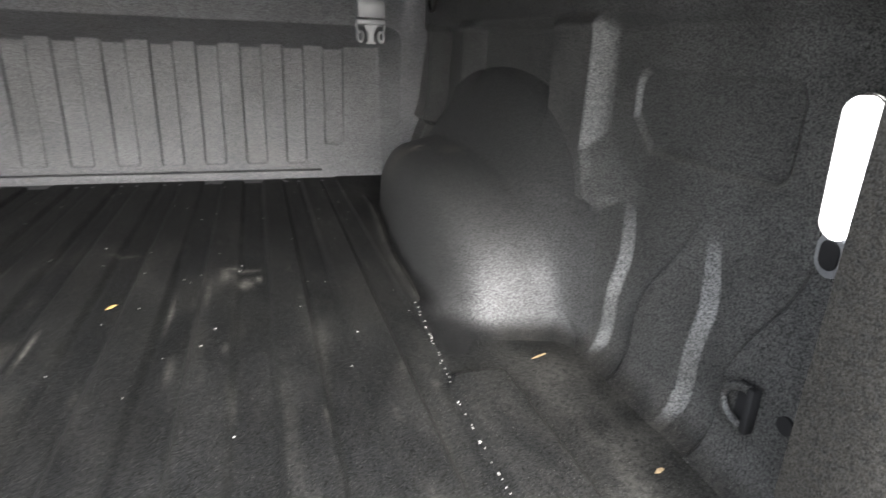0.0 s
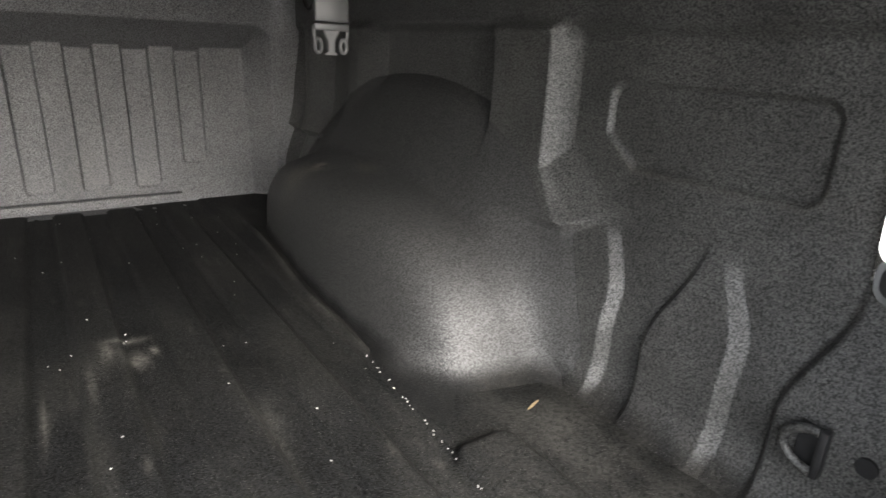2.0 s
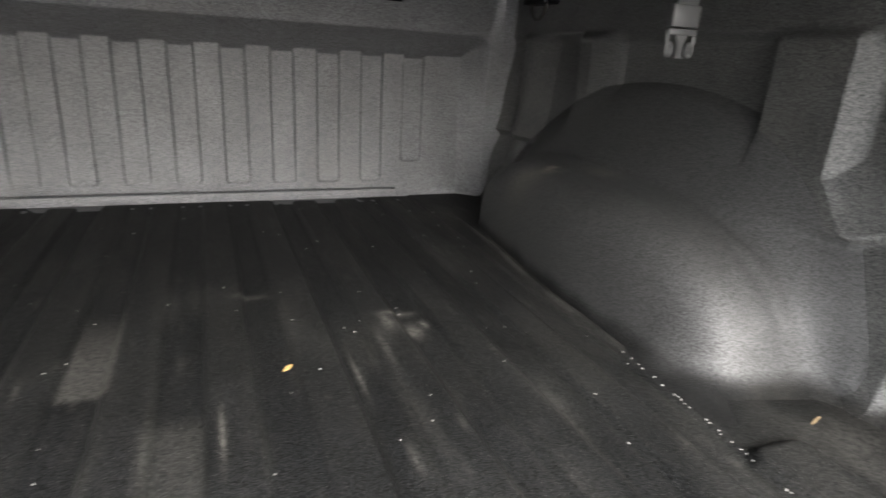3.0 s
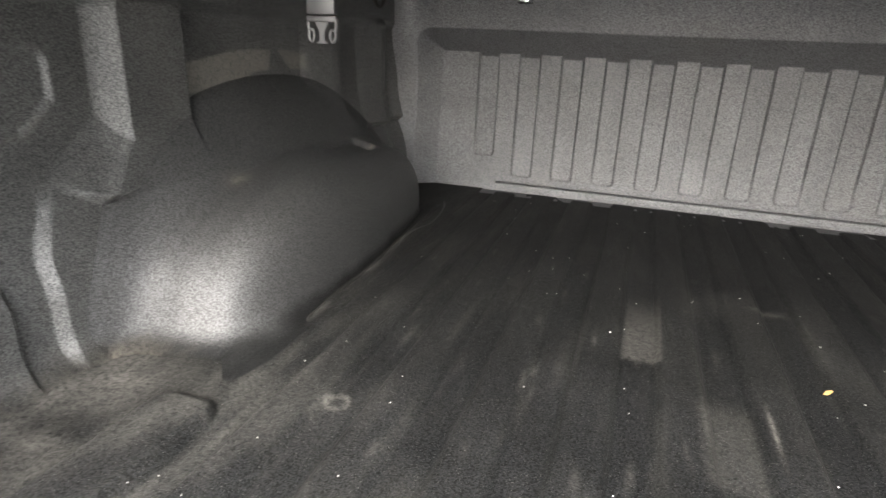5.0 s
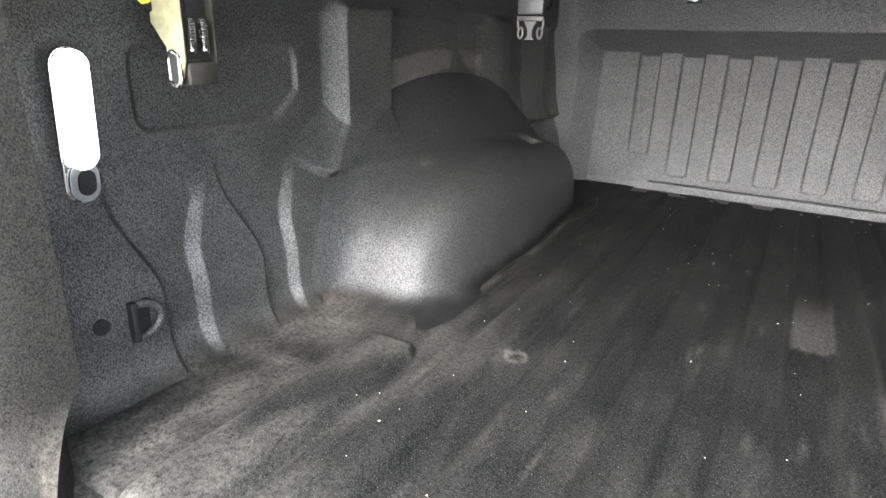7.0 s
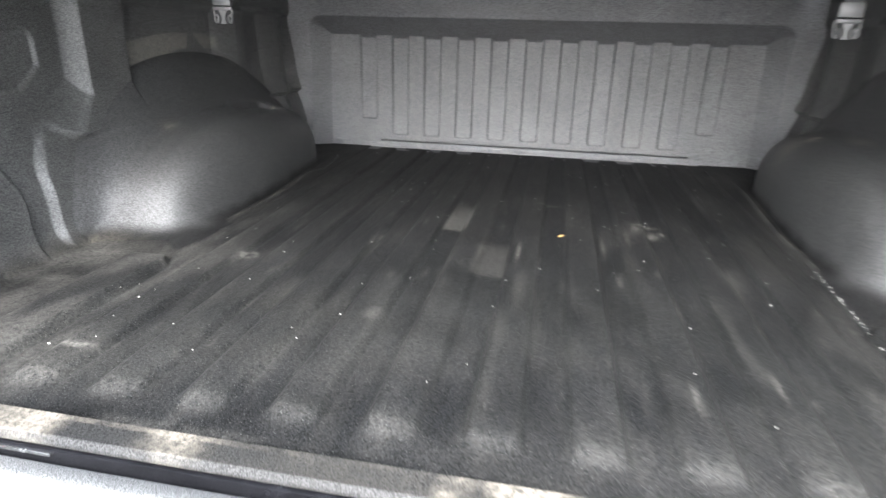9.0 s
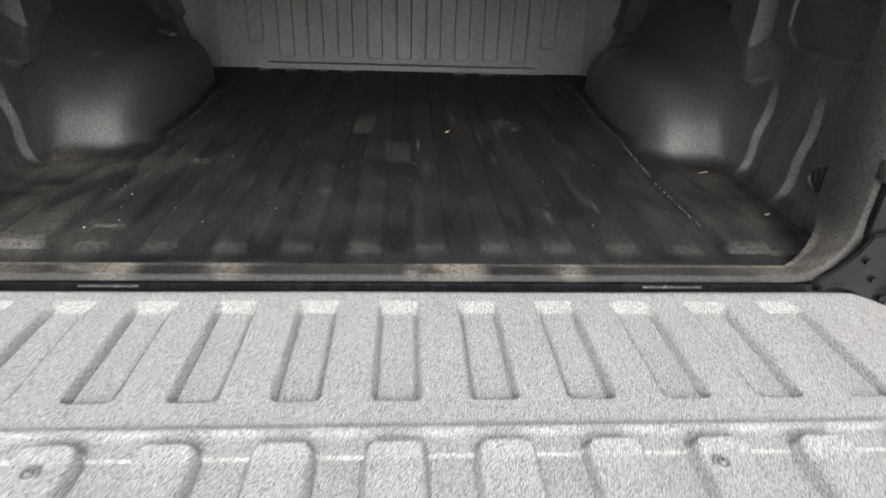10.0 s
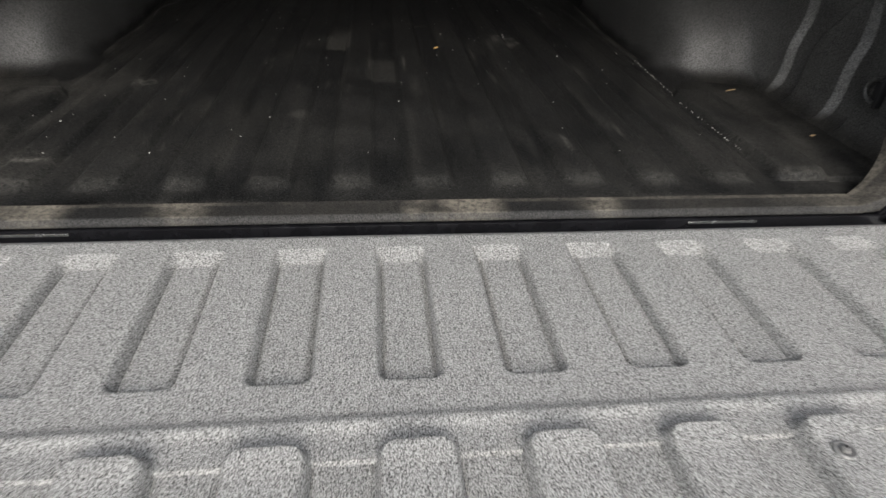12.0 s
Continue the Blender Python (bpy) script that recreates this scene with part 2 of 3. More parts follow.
def floor_sheet():
    xs, ys = np.linspace(-0.86, 0.86, 461), np.linspace(SILL, FRONT + 0.03, 300)
    X, Y = grid(xs, ys)
    Z, worn = np.zeros_like(X), np.zeros_like(X)
    for k in range(-6, 6):
        c = (k + 0.5) * PITCH
        outer = k in (-6, 5)
        y1 = 0.635 if outer else 1.87
        bulge = np.where(Y > y1 - 0.03, np.sqrt(np.clip(1 - ((Y - y1 + 0.03) / 0.034) ** 2, 0.02, 1)), 1.0)
        half = (0.041 if outer else 0.029) * (bulge if outer else 1)
        prof = 1 - S(np.abs(X - c), half - 0.003, half + 0.006)
        ends = S(Y, 0.218, 0.252) * (1 - S(Y, y1 - 0.012, y1 + 0.004))
        worn += prof * ends
        Z -= 0.0015 * bell(np.abs(X - c), half + 0.007, 0.005) * ends
        Z += (0.012 if outer else 0.007) * prof * ends
    # folded flange along the inner foot of the wheel arches
    Z += 0.0045 * bell(np.abs(X), 0.630 + 0.033 * S(Y, 1.05, 1.58), 0.006) * S(Y, 0.84, 0.90) * (1 - S(Y, 1.60, 1.66))
    # side strips of the floor overlap the middle with a small step
    Z += 0.0035 * S(np.abs(X), 0.606, 0.609) * S(Y, 0.231, 0.235)
    Z -= 0.003 * (bell(np.abs(X), 0.604, 0.0016) * S(Y, 0.22, 0.24) * (1 - S(Y, 0.55, 0.62)) + bell(Y, 0.2285, 0.0018) * S(np.abs(X), 0.600, 0.604))
    Z += 0.0012 * wob(X, Y, 6, 3)
    d = 0.035 * worn * S(wob(X, Y, 7, 41), -0.9, 0.6)
    d += 0.08 * S(wob(X * 3, Y * 0.8, 9, 5), 0.25, 0.9) + 0.08 * S(wob(X * 6, Y * 0.5, 11, 15), 0.3, 0.9)
    # pale blobs paint the lit rear ends of the ribs
    for k in range(-6, 6):
        d += (0.13 if k < 0 else 0.09) * bell(X, (k + 0.5) * PITCH, 0.030) * bell(Y, 0.232 + 0.003 * (k % 3), 0.024)
    d += 0.4 * S(-Y, -0.20, -0.171) * S(wob(X, Y, 14, 8), -0.3, 0.5)
    d += 0.10 * (1 - S(Y, 0.32, 0.85)) * S(wob(X * 2, Y, 16, 31), -0.7, 0.7) + (0.10 + 0.16 * (X < 0) * (1 - S(Y, 0.7, 1.0))) * S(np.abs(X), 0.45, 0.62) * S(wob(X * 2, Y, 18, 33), -0.6, 0.7)
    # a scuffed rectangle, smears and scratches
    d += 0.30 * S(X, -0.145, -0.135) * (1 - S(X, -0.085, -0.078)) * S(Y, 0.955, 0.965) * (1 - S(Y, 1.05, 1.24))
    d += 0.15 * S(X, -0.05, -0.03) * (1 - S(X, 0.02, 0.03)) * S(Y, 0.7, 0.72) * (1 - S(Y, 0.85, 0.9))
    for cx, cy, wx, wy, a in ((0.335, 1.03, 0.012, 0.02, 0.7), (0.325, 1.095, 0.03, 0.008, 0.6), (0.30, 1.06, 0.01, 0.03, 0.5), (0.045, 0.83, 0.003, 0.05, 0.7),
                              (0.22, 0.93, 0.003, 0.05, 0.5), (0.275, 0.98, 0.004, 0.05, 0.4), (0.36, 1.05, 0.006, 0.012, 0.8), (0.24, 0.74, 0.005, 0.03, 0.3), (-0.53, 0.31, 0.03, 0.006, 0.7),
                              (0.41, 0.42, 0.004, 0.03, 0.4), (0.30, 0.37, 0.004, 0.03, 0.4), (-0.16, 0.5, 0.015, 0.02, 0.3), (0.06, 0.66, 0.010, 0.06, 0.15), (0.10, 1.22, 0.03, 0.01, 0.35)):
        d += a * bell(X, cx, wx) * bell(Y, cy, wy)
    d += 0.5 * bell(np.hypot(X + 0.48, Y - 0.70), 0.014, 0.004)
    rs = np.random.RandomState(11)
    for _ in range(100):
        cx, cy = rs.uniform(-0.6, 0.6), rs.uniform(0.3, 1.4)
        d += rs.uniform(0.06, 0.26) * bell(X - 0.06 * rs.normal() * (Y - cy), cx, rs.uniform(0.002, 0.005)) * bell(Y, cy, rs.uniform(0.006, 0.03))
    # grime along the foot of the walls
    d += foot_grime(X, Y)
    d += 0.5 * bell(np.abs(X), 0.630 + 0.033 * S(Y, 1.05, 1.58), 0.007) * S(Y, 0.85, 0.95) * (1 - S(Y, 1.5, 1.6)) * S(wob(X, Y, 20, 6), -0.4, 0.6)
    return sheet("floor", np.stack([X, Y, Z], -1), M_FLOOR_SHADED, back=(None, None, -0.03), dust_and_light=d, flip=True)


floor = tagged(floor_sheet(), "sprayed pickup bed floor darkened for shade, ribs dusty with painted lit ends", "floor", kind="structure")


# ---- side walls ----
def panel_sdf(Y, Z):
    """Distance to the rounded pressed panel with one cut corner; negative inside."""
    r = 0.022
    a = np.abs(Y - 0.582) - 0.140 + r
    b = np.abs(Z - 0.359) - 0.053 + r
    box = np.minimum(np.maximum(a, b), 0) + np.hypot(np.maximum(a, 0), np.maximum(b, 0)) - r
    cut = (Y - 0.698) * 0.62 - (Z - 0.326) * 0.78
    return np.maximum(box, cut)


def side_x(Y, Z):
    up = 0.905 - 0.020 * S(Z, 0.462, 0.492)
    # lower wall leans into the bed and curves into the floor
    low = 0.842 - 0.040 * (1 - np.sqrt(np.clip(1 - (1 - np.clip(Z / 0.070, 0, 1)) ** 2, 0, 1)))
    bend = 0.035 * S(Z, 0.11, 0.235)
    flare = 0.010 * S(Z, 0.205, 0.245)
    up1 = 0.040 * S(Z, 0.14, 0.24)
    band = lin(Y, 0.459 + up1 - flare, 0.473 + up1 + flare) * (1 - S(Y, 0.572 - bend, 0.581 - bend)) + lin(Y, 0.628 + up1 - flare, 0.642 + up1 + flare) + (1 - S(Y, 0.407 - bend, 0.416 - bend))
    x = low + (up - low) * S(Z, 0.09, 0.31)
    x = x + 0.014 * (1 - np.clip(band, 0, 1)) * S(Z, -0.01, 0.03) * (1 - S(Z, 0.175, 0.262))
    # main post, its raked foot, and the recesses ahead of it
    foot = lambda z: 0.782 - 0.082 * np.clip((0.318 - z) / 0.07, 0, 1.3)
    zt = Z + 0.5 * np.clip(Y - foot(Z), -0.01, 0.07)
    post = lin(Y, foot(zt) - 0.004, foot(zt) + 0.036 + 0.022 * (1 - S(zt, 0.25, 0.32))) ** (1.0 + 0.5 * S(zt, 0.27, 0.31)) * lin(zt, 0.234, 0.248) * (0.8 + 0.2 * lin(zt, 0.248, 0.32))
    x = x - 0.030 * post * (1 - S(Z, 0.468, 0.492))
    lean = 0.42 * (0.46 - Z)
    rec = S(Y, 0.944, 0.950) * (1 - lin(Y, 1.335, 1.425) ** 0.7)
    rec = rec + S(Y, 1.47, 1.48) * (1 - lin(Y, 1.600 + 0.3 * lean, 1.705 + 0.1 * lean) ** 0.8)
    rec = rec + S(Y, 1.735, 1.745) * (1 - lin(Y, 1.795, 1.865))
    x = x + 0.030 * rec * (1 - S(Z, 0.468, 0.49))
    x = x + 0.007 * (1 - S(panel_sdf(Y, Z), -0.005, 0.004))
    x = x + 0.0012 * wob(Y, Z, 8, 2)
    return x


def side_wall(s, name):
    ys, zs = np.concatenate([np.linspace(0.255, 0.95, 289), np.linspace(0.955, FRONT + 0.02, 210)]), np.concatenate([np.linspace(0.0015, 0.1, 36), np.linspace(0.103, TOP, 150)])
    Y, Z = grid(ys, zs)
    X = s * side_x(Y, Z)
    d = 0.12 * S(wob(Y, Z, 12, 9), 0.3, 0.9)
    d += foot_grime(X, Y) * (1 - S(Z, 0.004, 0.060))
    # pale line paints the faint light on the panel's lower edge
    d += 0.25 * bell(panel_sdf(Y, Z), 0.004, 0.004) * (Z < 0.33)
    if s < 0:
        top = 0.382 + 0.022 * S(Y, 0.94, 1.15) - 0.012 * S(Y, 1.25, 1.38)
        saw = 0.335 + 0.05 * S(Y, 1.21, 1.225) * (1 - S(Y, 1.225, 1.30)) + 0.03 * S(Y, 1.10, 1.17)
        d += 1.3 * S(Z, saw, saw + 0.004) * S(Y, 0.945, 0.952) * (1 - S(Y, 1.33, 1.36)) * (1 - S(Z, top, top + 0.006)) * S(Z, 0.3, 0.31)
    ob = sheet(name, np.stack([X, Y, Z], -1), M_WALL, back=(s * 0.948, None, None), dust_and_light=d, flip=s < 0)
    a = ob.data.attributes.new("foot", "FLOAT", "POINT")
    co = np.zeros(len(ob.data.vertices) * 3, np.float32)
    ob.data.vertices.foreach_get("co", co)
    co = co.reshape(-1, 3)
    # painted shade at the wall's foot, strongest at the floor
    foot_shade = 1 - S(co[:, 2] + 0.006 * wob(co[:, 0], co[:, 1], 30, 17), 0.002, 0.040)
    a.data.foreach_set("value", foot_shade.astype(np.float32))
    return ob


wall_right = tagged(side_wall(1, "wall_right"), "black sprayed pickup bed side with pressed ribs", "side wall", kind="structure")
wall_left = tagged(side_wall(-1, "wall_left"), "black sprayed pickup bed side with a bare tan patch", "side wall", kind="structure")


def smin(a, b, k):
    """Smooth union of two fields: rounds the inner corner between them over about k metres."""
    h = np.clip(0.5 + 0.5 * (b - a) / k, 0, 1)
    return b + (a - b) * h - k * h * (1 - h)


def arch_field(X, Y, Z, s):
    """Signed distance to the wheel arch: an oval housing that swells into a taller rim against the side."""
    x = X - 0.036 * S(Y, 1.05, 1.58) * np.clip((0.90 - X) / 0.25, 0, 1)
    z = np.maximum(Z, 0.0)
    swell = 0.154 if s > 0 else 0.122

    def housing(x, y, z):
        out = S(x, 0.80, 0.90)
        a = 0.456 + 0.28 * (np.clip(x, 0.68, 0.835) - 0.805) + 0.076 * S(x + 0.060 * (1 - S(z, 0.09, 0.31)), 0.858, 0.940)
        p = 2.45 - 0.35 * out + 0.8 * S(y, 1.08, 1.42) * (1 - out)
        dx = np.clip(0.805 - x, 0, None) / 0.160
        h = (0.208 + 0.014 * lin(x, 0.74, 0.82)) * (1 - 0.36 * np.minimum(dx, 1) ** 4) + swell * out
        return ((np.abs(y - 1.18 - 0.02 * out) / a) ** p + (z / h) ** p + dx ** 9) ** (1 / p)

    e = 0.002
    f = housing(x, Y, z)
    g = np.sqrt(((housing(x + e, Y, z) - f) / e) ** 2 + ((housing(x, Y + e, z) - f) / e) ** 2 + ((housing(x, Y, z + e) - f) / e) ** 2)
    d = (f - 1) / np.maximum(g, 1.5)
    # a soft crease down the rear face
    d = d + 0.0018 * bell(X, 0.778, 0.012) * (1 - S(Y, 0.84, 0.96)) * S(Z, 0.01, 0.05)
    if s < 0:
        d = d + 0.015 * S(X, 0.735, 0.75) * (1 - S(X, 0.80, 0.815)) * S(Y, 1.22, 1.25) * (1 - S(Y, 1.385, 1.41))
    return d


def wheel_arch(s, parent):
    ys, ss = np.linspace(0.54, 1.80, 330), np.linspace(0.405, 0.965, 190)
    Y, Q = grid(ys, ss)
    lo, hi = np.maximum(-Q - 0.01, Q - 1.36), np.full_like(Q, 0.32)
    q = math.sqrt(0.5)

    def fields(T):
        X, Z = (Q - T) * q, (Q + T) * q
        a = arch_field(X, Y, Z, s)
        fl, wl = Z - 0.0035 * S(X, 0.606, 0.609), side_x(Y, np.maximum(Z, 0.004)) - X
        base = np.minimum(fl, wl)
        k = 0.012 + 0.040 * (1 - S(Y, 0.80, 1.02))
        return base, np.minimum(smin(a, fl, k), smin(a, wl, 0.03))

    for _ in range(26):
        mid = (lo + hi) / 2
        base, both = fields(mid)
        air = both > 0
        hi, lo = np.where(air, mid, hi), np.where(air, lo, mid)
    base, both = fields(hi)
    lift = base - both
    hi = hi - 0.003 * (1 - S(lift, 0.0006, 0.006))
    X, Z = (Q - hi) * q, (Q + hi) * q
    P = np.stack([s * X, Y, Z], -1).reshape(-1, 3)
    n, m = Y.shape
    i = np.arange(n * m).reshape(n, m)
    quads = np.stack([i[:-1, :-1], i[:-1, 1:], i[1:, 1:], i[1:, :-1]], -1).reshape(-1, 4)
    quads = quads[(lift.reshape(-1)[quads] > 0.0001).all(1)]
    used = np.unique(quads)
    where = np.zeros(n * m, int)
    where[used] = np.arange(len(used))
    faces = where[quads if s > 0 else quads[:, ::-1]]
    d = 0.9 * bell(X, 0.735, 0.02) * bell(Y, 1.31, 0.03) * S(wob(X, Y, 60, 3), -0.4, 0.6) + 0.3 * bell(X, 0.70, 0.02) * bell(Y, 1.36, 0.05) + 0.25 * bell(X, 0.78, 0.02) * bell(Y, 1.2, 0.04)
    if s < 0:
        d = 0.8 * bell(X, 0.76, 0.006) * bell(Y, 1.40, 0.012) + 0.35 * bell(X, 0.80, 0.012) * bell(Y, 0.955, 0.02)
    # grime where the foot runs out on the floor
    d += 0.5 * foot_grime(s * X, Y) * (1 - S(Z, 0.006, 0.040))
    me = bpy.data.meshes.new("wheel_arch")
    me.from_pydata([tuple(p) for p in P[used]], [], [tuple(int(k) for k in f) for f in faces])
    me.polygons.foreach_set("use_smooth", [True] * len(me.polygons))
    a = me.attributes.new("dust_and_light", "FLOAT", "POINT")
    a.data.foreach_set("value", np.clip(d.reshape(-1)[used], 0, 1).astype(np.float32))
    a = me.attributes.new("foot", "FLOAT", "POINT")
    # shade painted round the arch foot, fading out upwards
    foot_shade = 1 - S(Z + 0.006 * wob(X, Y, 30, 17), 0.004, 0.036)
    a.data.foreach_set("value", foot_shade.reshape(-1)[used].astype(np.float32))
    me.update()
    return link("wheel_arch", me, M_ARCH, parent, "rounded black wheel arch pressed in the bed side")


wheel_arch(1, wall_right)
wheel_arch(-1, wall_left)


# ---- front wall ----
def front_wall():
    xs, zs = np.linspace(-0.90, 0.90, 721), np.concatenate([np.linspace(0.0, 0.04, 34), np.linspace(0.043, TOP, 180)])
    X, Z = grid(xs, zs)
    # rounded recess, open below, with sloping flanks
    r = 0.05
    side = 0.832 - 0.012 * Z / 0.4
    qx, qz = np.abs(X) - side + r, Z - 0.477 + r
    out = np.minimum(np.maximum(qx, qz), 0) + np.hypot(np.maximum(qx, 0), np.maximum(qz, 0)) - r
    slope = np.clip(-(out + 0.004) / 0.062, 0, None)
    lip = 0.052 + 0.024 * S(Z, 0.30, 0.46)
    Y = FRONT - lip + lip * slope
    inner = np.zeros_like(X)
    for k in range(-5, 6):
        c = k * 0.1225
        bot = 0.108 if abs(k) == 5 else 0.050
        px, pz = np.abs(X - c) - 0.031 + 0.012, bot + 0.012 - Z
        sd = np.minimum(np.maximum(px, pz), 0) + np.hypot(np.maximum(px, 0), np.maximum(pz, 0)) - 0.012
        inner = np.maximum(inner, (1 - S(sd, -0.003, 0.002)) * (0.35 + 0.65 * S(Z, bot, bot + 0.10)))
    Y = np.minimum(Y, FRONT + 0.011 * inner)
    Y = Y + 0.012 * bell(Z, 0.0265, 0.0022) * (np.abs(X) < 0.567)
    Y = Y - (0.002 + 0.0008 * np.cos(X * 2 * math.pi / 0.1225)) * (1 - S(Z, 0.010, 0.022)) * (np.abs(X) < 0.79)
    d = 0.05 * S(wob(X, Z, 9, 1), 0.3, 0.9)
    return sheet("wall_front", np.stack([X, Y, Z], -1), M_FRONT_LIT, back=(None, FRONT + 0.05, None), dust_and_light=d)


wall_front = tagged(front_wall(), "bed front wall with upright pressed ribs, toned lighter for daylight", "front wall", kind="structure")


# ---- rear frame: posts, rounded corners and sill of the tailgate opening ----
def rear_frame():
    n_c, r = 22, 0.095
    wide = 0.768
    pts = [(-wide, z, -1.0, 0.0, 1.0) for z in np.linspace(TOP, r + 0.012, 26)]
    for t in np.linspace(0, math.pi / 2, n_c)[1:]:
        pts.append((-wide + r - r * math.cos(t), 0.008 + r - r * math.sin(t), -math.cos(t), -math.sin(t), 1 - t / (math.pi / 2)))
    pts += [(x, 0.006, 0.0, -1.0, 0.0) for x in np.linspace(-wide + r, wide - r, 90)[1:]]
    for t in np.linspace(math.pi / 2, 0, n_c)[1:]:
        pts.append((wide - r + r * math.cos(t), 0.008 + r - r * math.sin(t), math.cos(t), -math.sin(t), 1 - t / (math.pi / 2)))
    pts += [(wide, z, 1.0, 0.0, 1.0) for z in np.linspace(r + 0.012, TOP, 26)[1:]]
    rows = []
    # across: rear lip, crest, face towards the opening's edge, return into the bed side
    for w in np.concatenate([np.linspace(-0.3, 0, 6)[:-1], np.linspace(0, 1, 22) ** 1.5, np.linspace(1, 2, 8)[1:]]):
        row = []
        for x, z, ox, oz, k in pts:
            if w < 0:
                back = -w / 0.3
                drop = 0.010 + 0.025 * k
                row.append((x + ox * drop * back, 0.1385 + 0.020 * k - 0.006 * math.sin(back * 1.57), z + oz * drop * back))
            else:
                u, v = min(w, 1), max(w - 1, 0)
                inn = 0.014 * (1 - (1 - u) ** 3) * k
                px, py, pz = x - ox * inn, 0.1385 + 0.020 * k + (0.0315 + 0.062 * k) * u - 0.004 * math.sin(u * 3.14) * k, z - oz * inn + 0.002 * u * (1 - k)
                kk = k ** 0.5
                row.append((px + ox * 0.150 * kk * v, py + 0.055 * kk * v + 0.002 * v * (1 - k), pz + oz * (0.03 * kk * v + 0.012 * (1 - k) * v)))
        rows.append(row)
    P = np.array(rows)
    d = np.zeros(P.shape[:2])
    X, Z = P[..., 0], P[..., 2]
    low = 1 - S(Z, 0.02, 0.10)
    blot = S(wob(X, P[..., 1], 11, 2), -0.15, 0.35)
    d += low * (0.01 + 0.09 * blot)
    d += 0.85 * S(wob(X, P[..., 1] * 2, 34, 9), -0.75, 0.25) * low * (S(X, 0.008, 0.020) * (1 - S(X, 0.137, 0.15)) + bell(X, 0.288, 0.025) + S(X, -0.56, -0.50) * (1 - S(X, -0.425, -0.410)) + bell(X, -0.275, 0.028) + 0.32 * S(np.abs(X), 0.5, 0.62))
    d[:5] *= 0.3
    d[23:27] += 0.30 * low[23:27] * S(wob(X[23:27], 0 * X[23:27], 30, 5), -0.5, 0.3)
    d += 0.09 * S(Z, 0.03, 0.08)
    return sheet("trim_rear_opening", P, M_SILL, dust_and_light=d, flip=True)


trim = tagged(rear_frame(), "dusty sprayed sill and posts of the tailgate opening", "sill", kind="structure")


# rear face under the sill, filler for the dark gap, and body sides that close the bed
def simple(name, bm, mat, label="", category="", kind="", parent=None, smooth=True):
    return tagged(part(name, bm, mat, parent, "", smooth), label, category, kind=kind)


simple("trim_rear_sill", box_bm(-0.86, 0.86, 0.128, 0.1375, -0.22, -0.006, 0.003), M_BLACK, "glossy black painted rear cross member under the sill", "cross member", "structure")
# filler box added to keep the hinge gap dark
simple("trim_lower_gap", box_bm(-0.80, 0.80, 0.04, 0.128, -0.24, -0.115, 0.004), M_RUBBER, "dark filler added in the shaded gap below the tailgate hinge", "seal", "structure")
for s in (1, -1):
    nm = "wall_outer_right" if s > 0 else "wall_outer_left"
    simple(nm, box_bm(s * 0.95, s * 1.0, 0.168, 1.96, -0.35, TOP + 0.03, 0.012), M_PAINT, "silver painted outer bed side", "body side", "structure")
    nm = "trim_rail_right" if s > 0 else "trim_rail_left"
    simple(nm, box_bm(s * 0.845, s * 0.948, 0.20, 1.948, TOP + 0.002, TOP + 0.028, 0.008), M_BLACK, "black bed rail under the folded cover", "bed rail", "structure")
simple("wall_cab", box_bm(-0.95, 0.95, 1.955, 2.0, -0.35, TOP + 0.5, 0.01), M_PAINT, "silver painted back of the cab", "cab wall", "structure")
simple("ground", box_bm(-600, 600, -600, 600, -1.05, -0.86), M_CONCRETE, "pale concrete yard in daylight", "ground", "structure")

# ---- cover over the bed ----
xs, ys = np.linspace(-0.84, 0.84, 60), np.linspace(0.20, 1.94, 60)
X, Y = grid(xs, ys)
Zc = TOP + 0.012 + 0.004 * np.cos(X * 2) + 0.0015 * wob(X, Y, 7, 12)
tagged(sheet("ceiling", np.stack([X, Y, Zc], -1), M_COVER, back=(None, None, TOP + 0.03)), "black fabric roll-up cover stretched over the bed", "bed cover", kind="structure")


# ---- tailgate ----
GATE_Z = 0.006


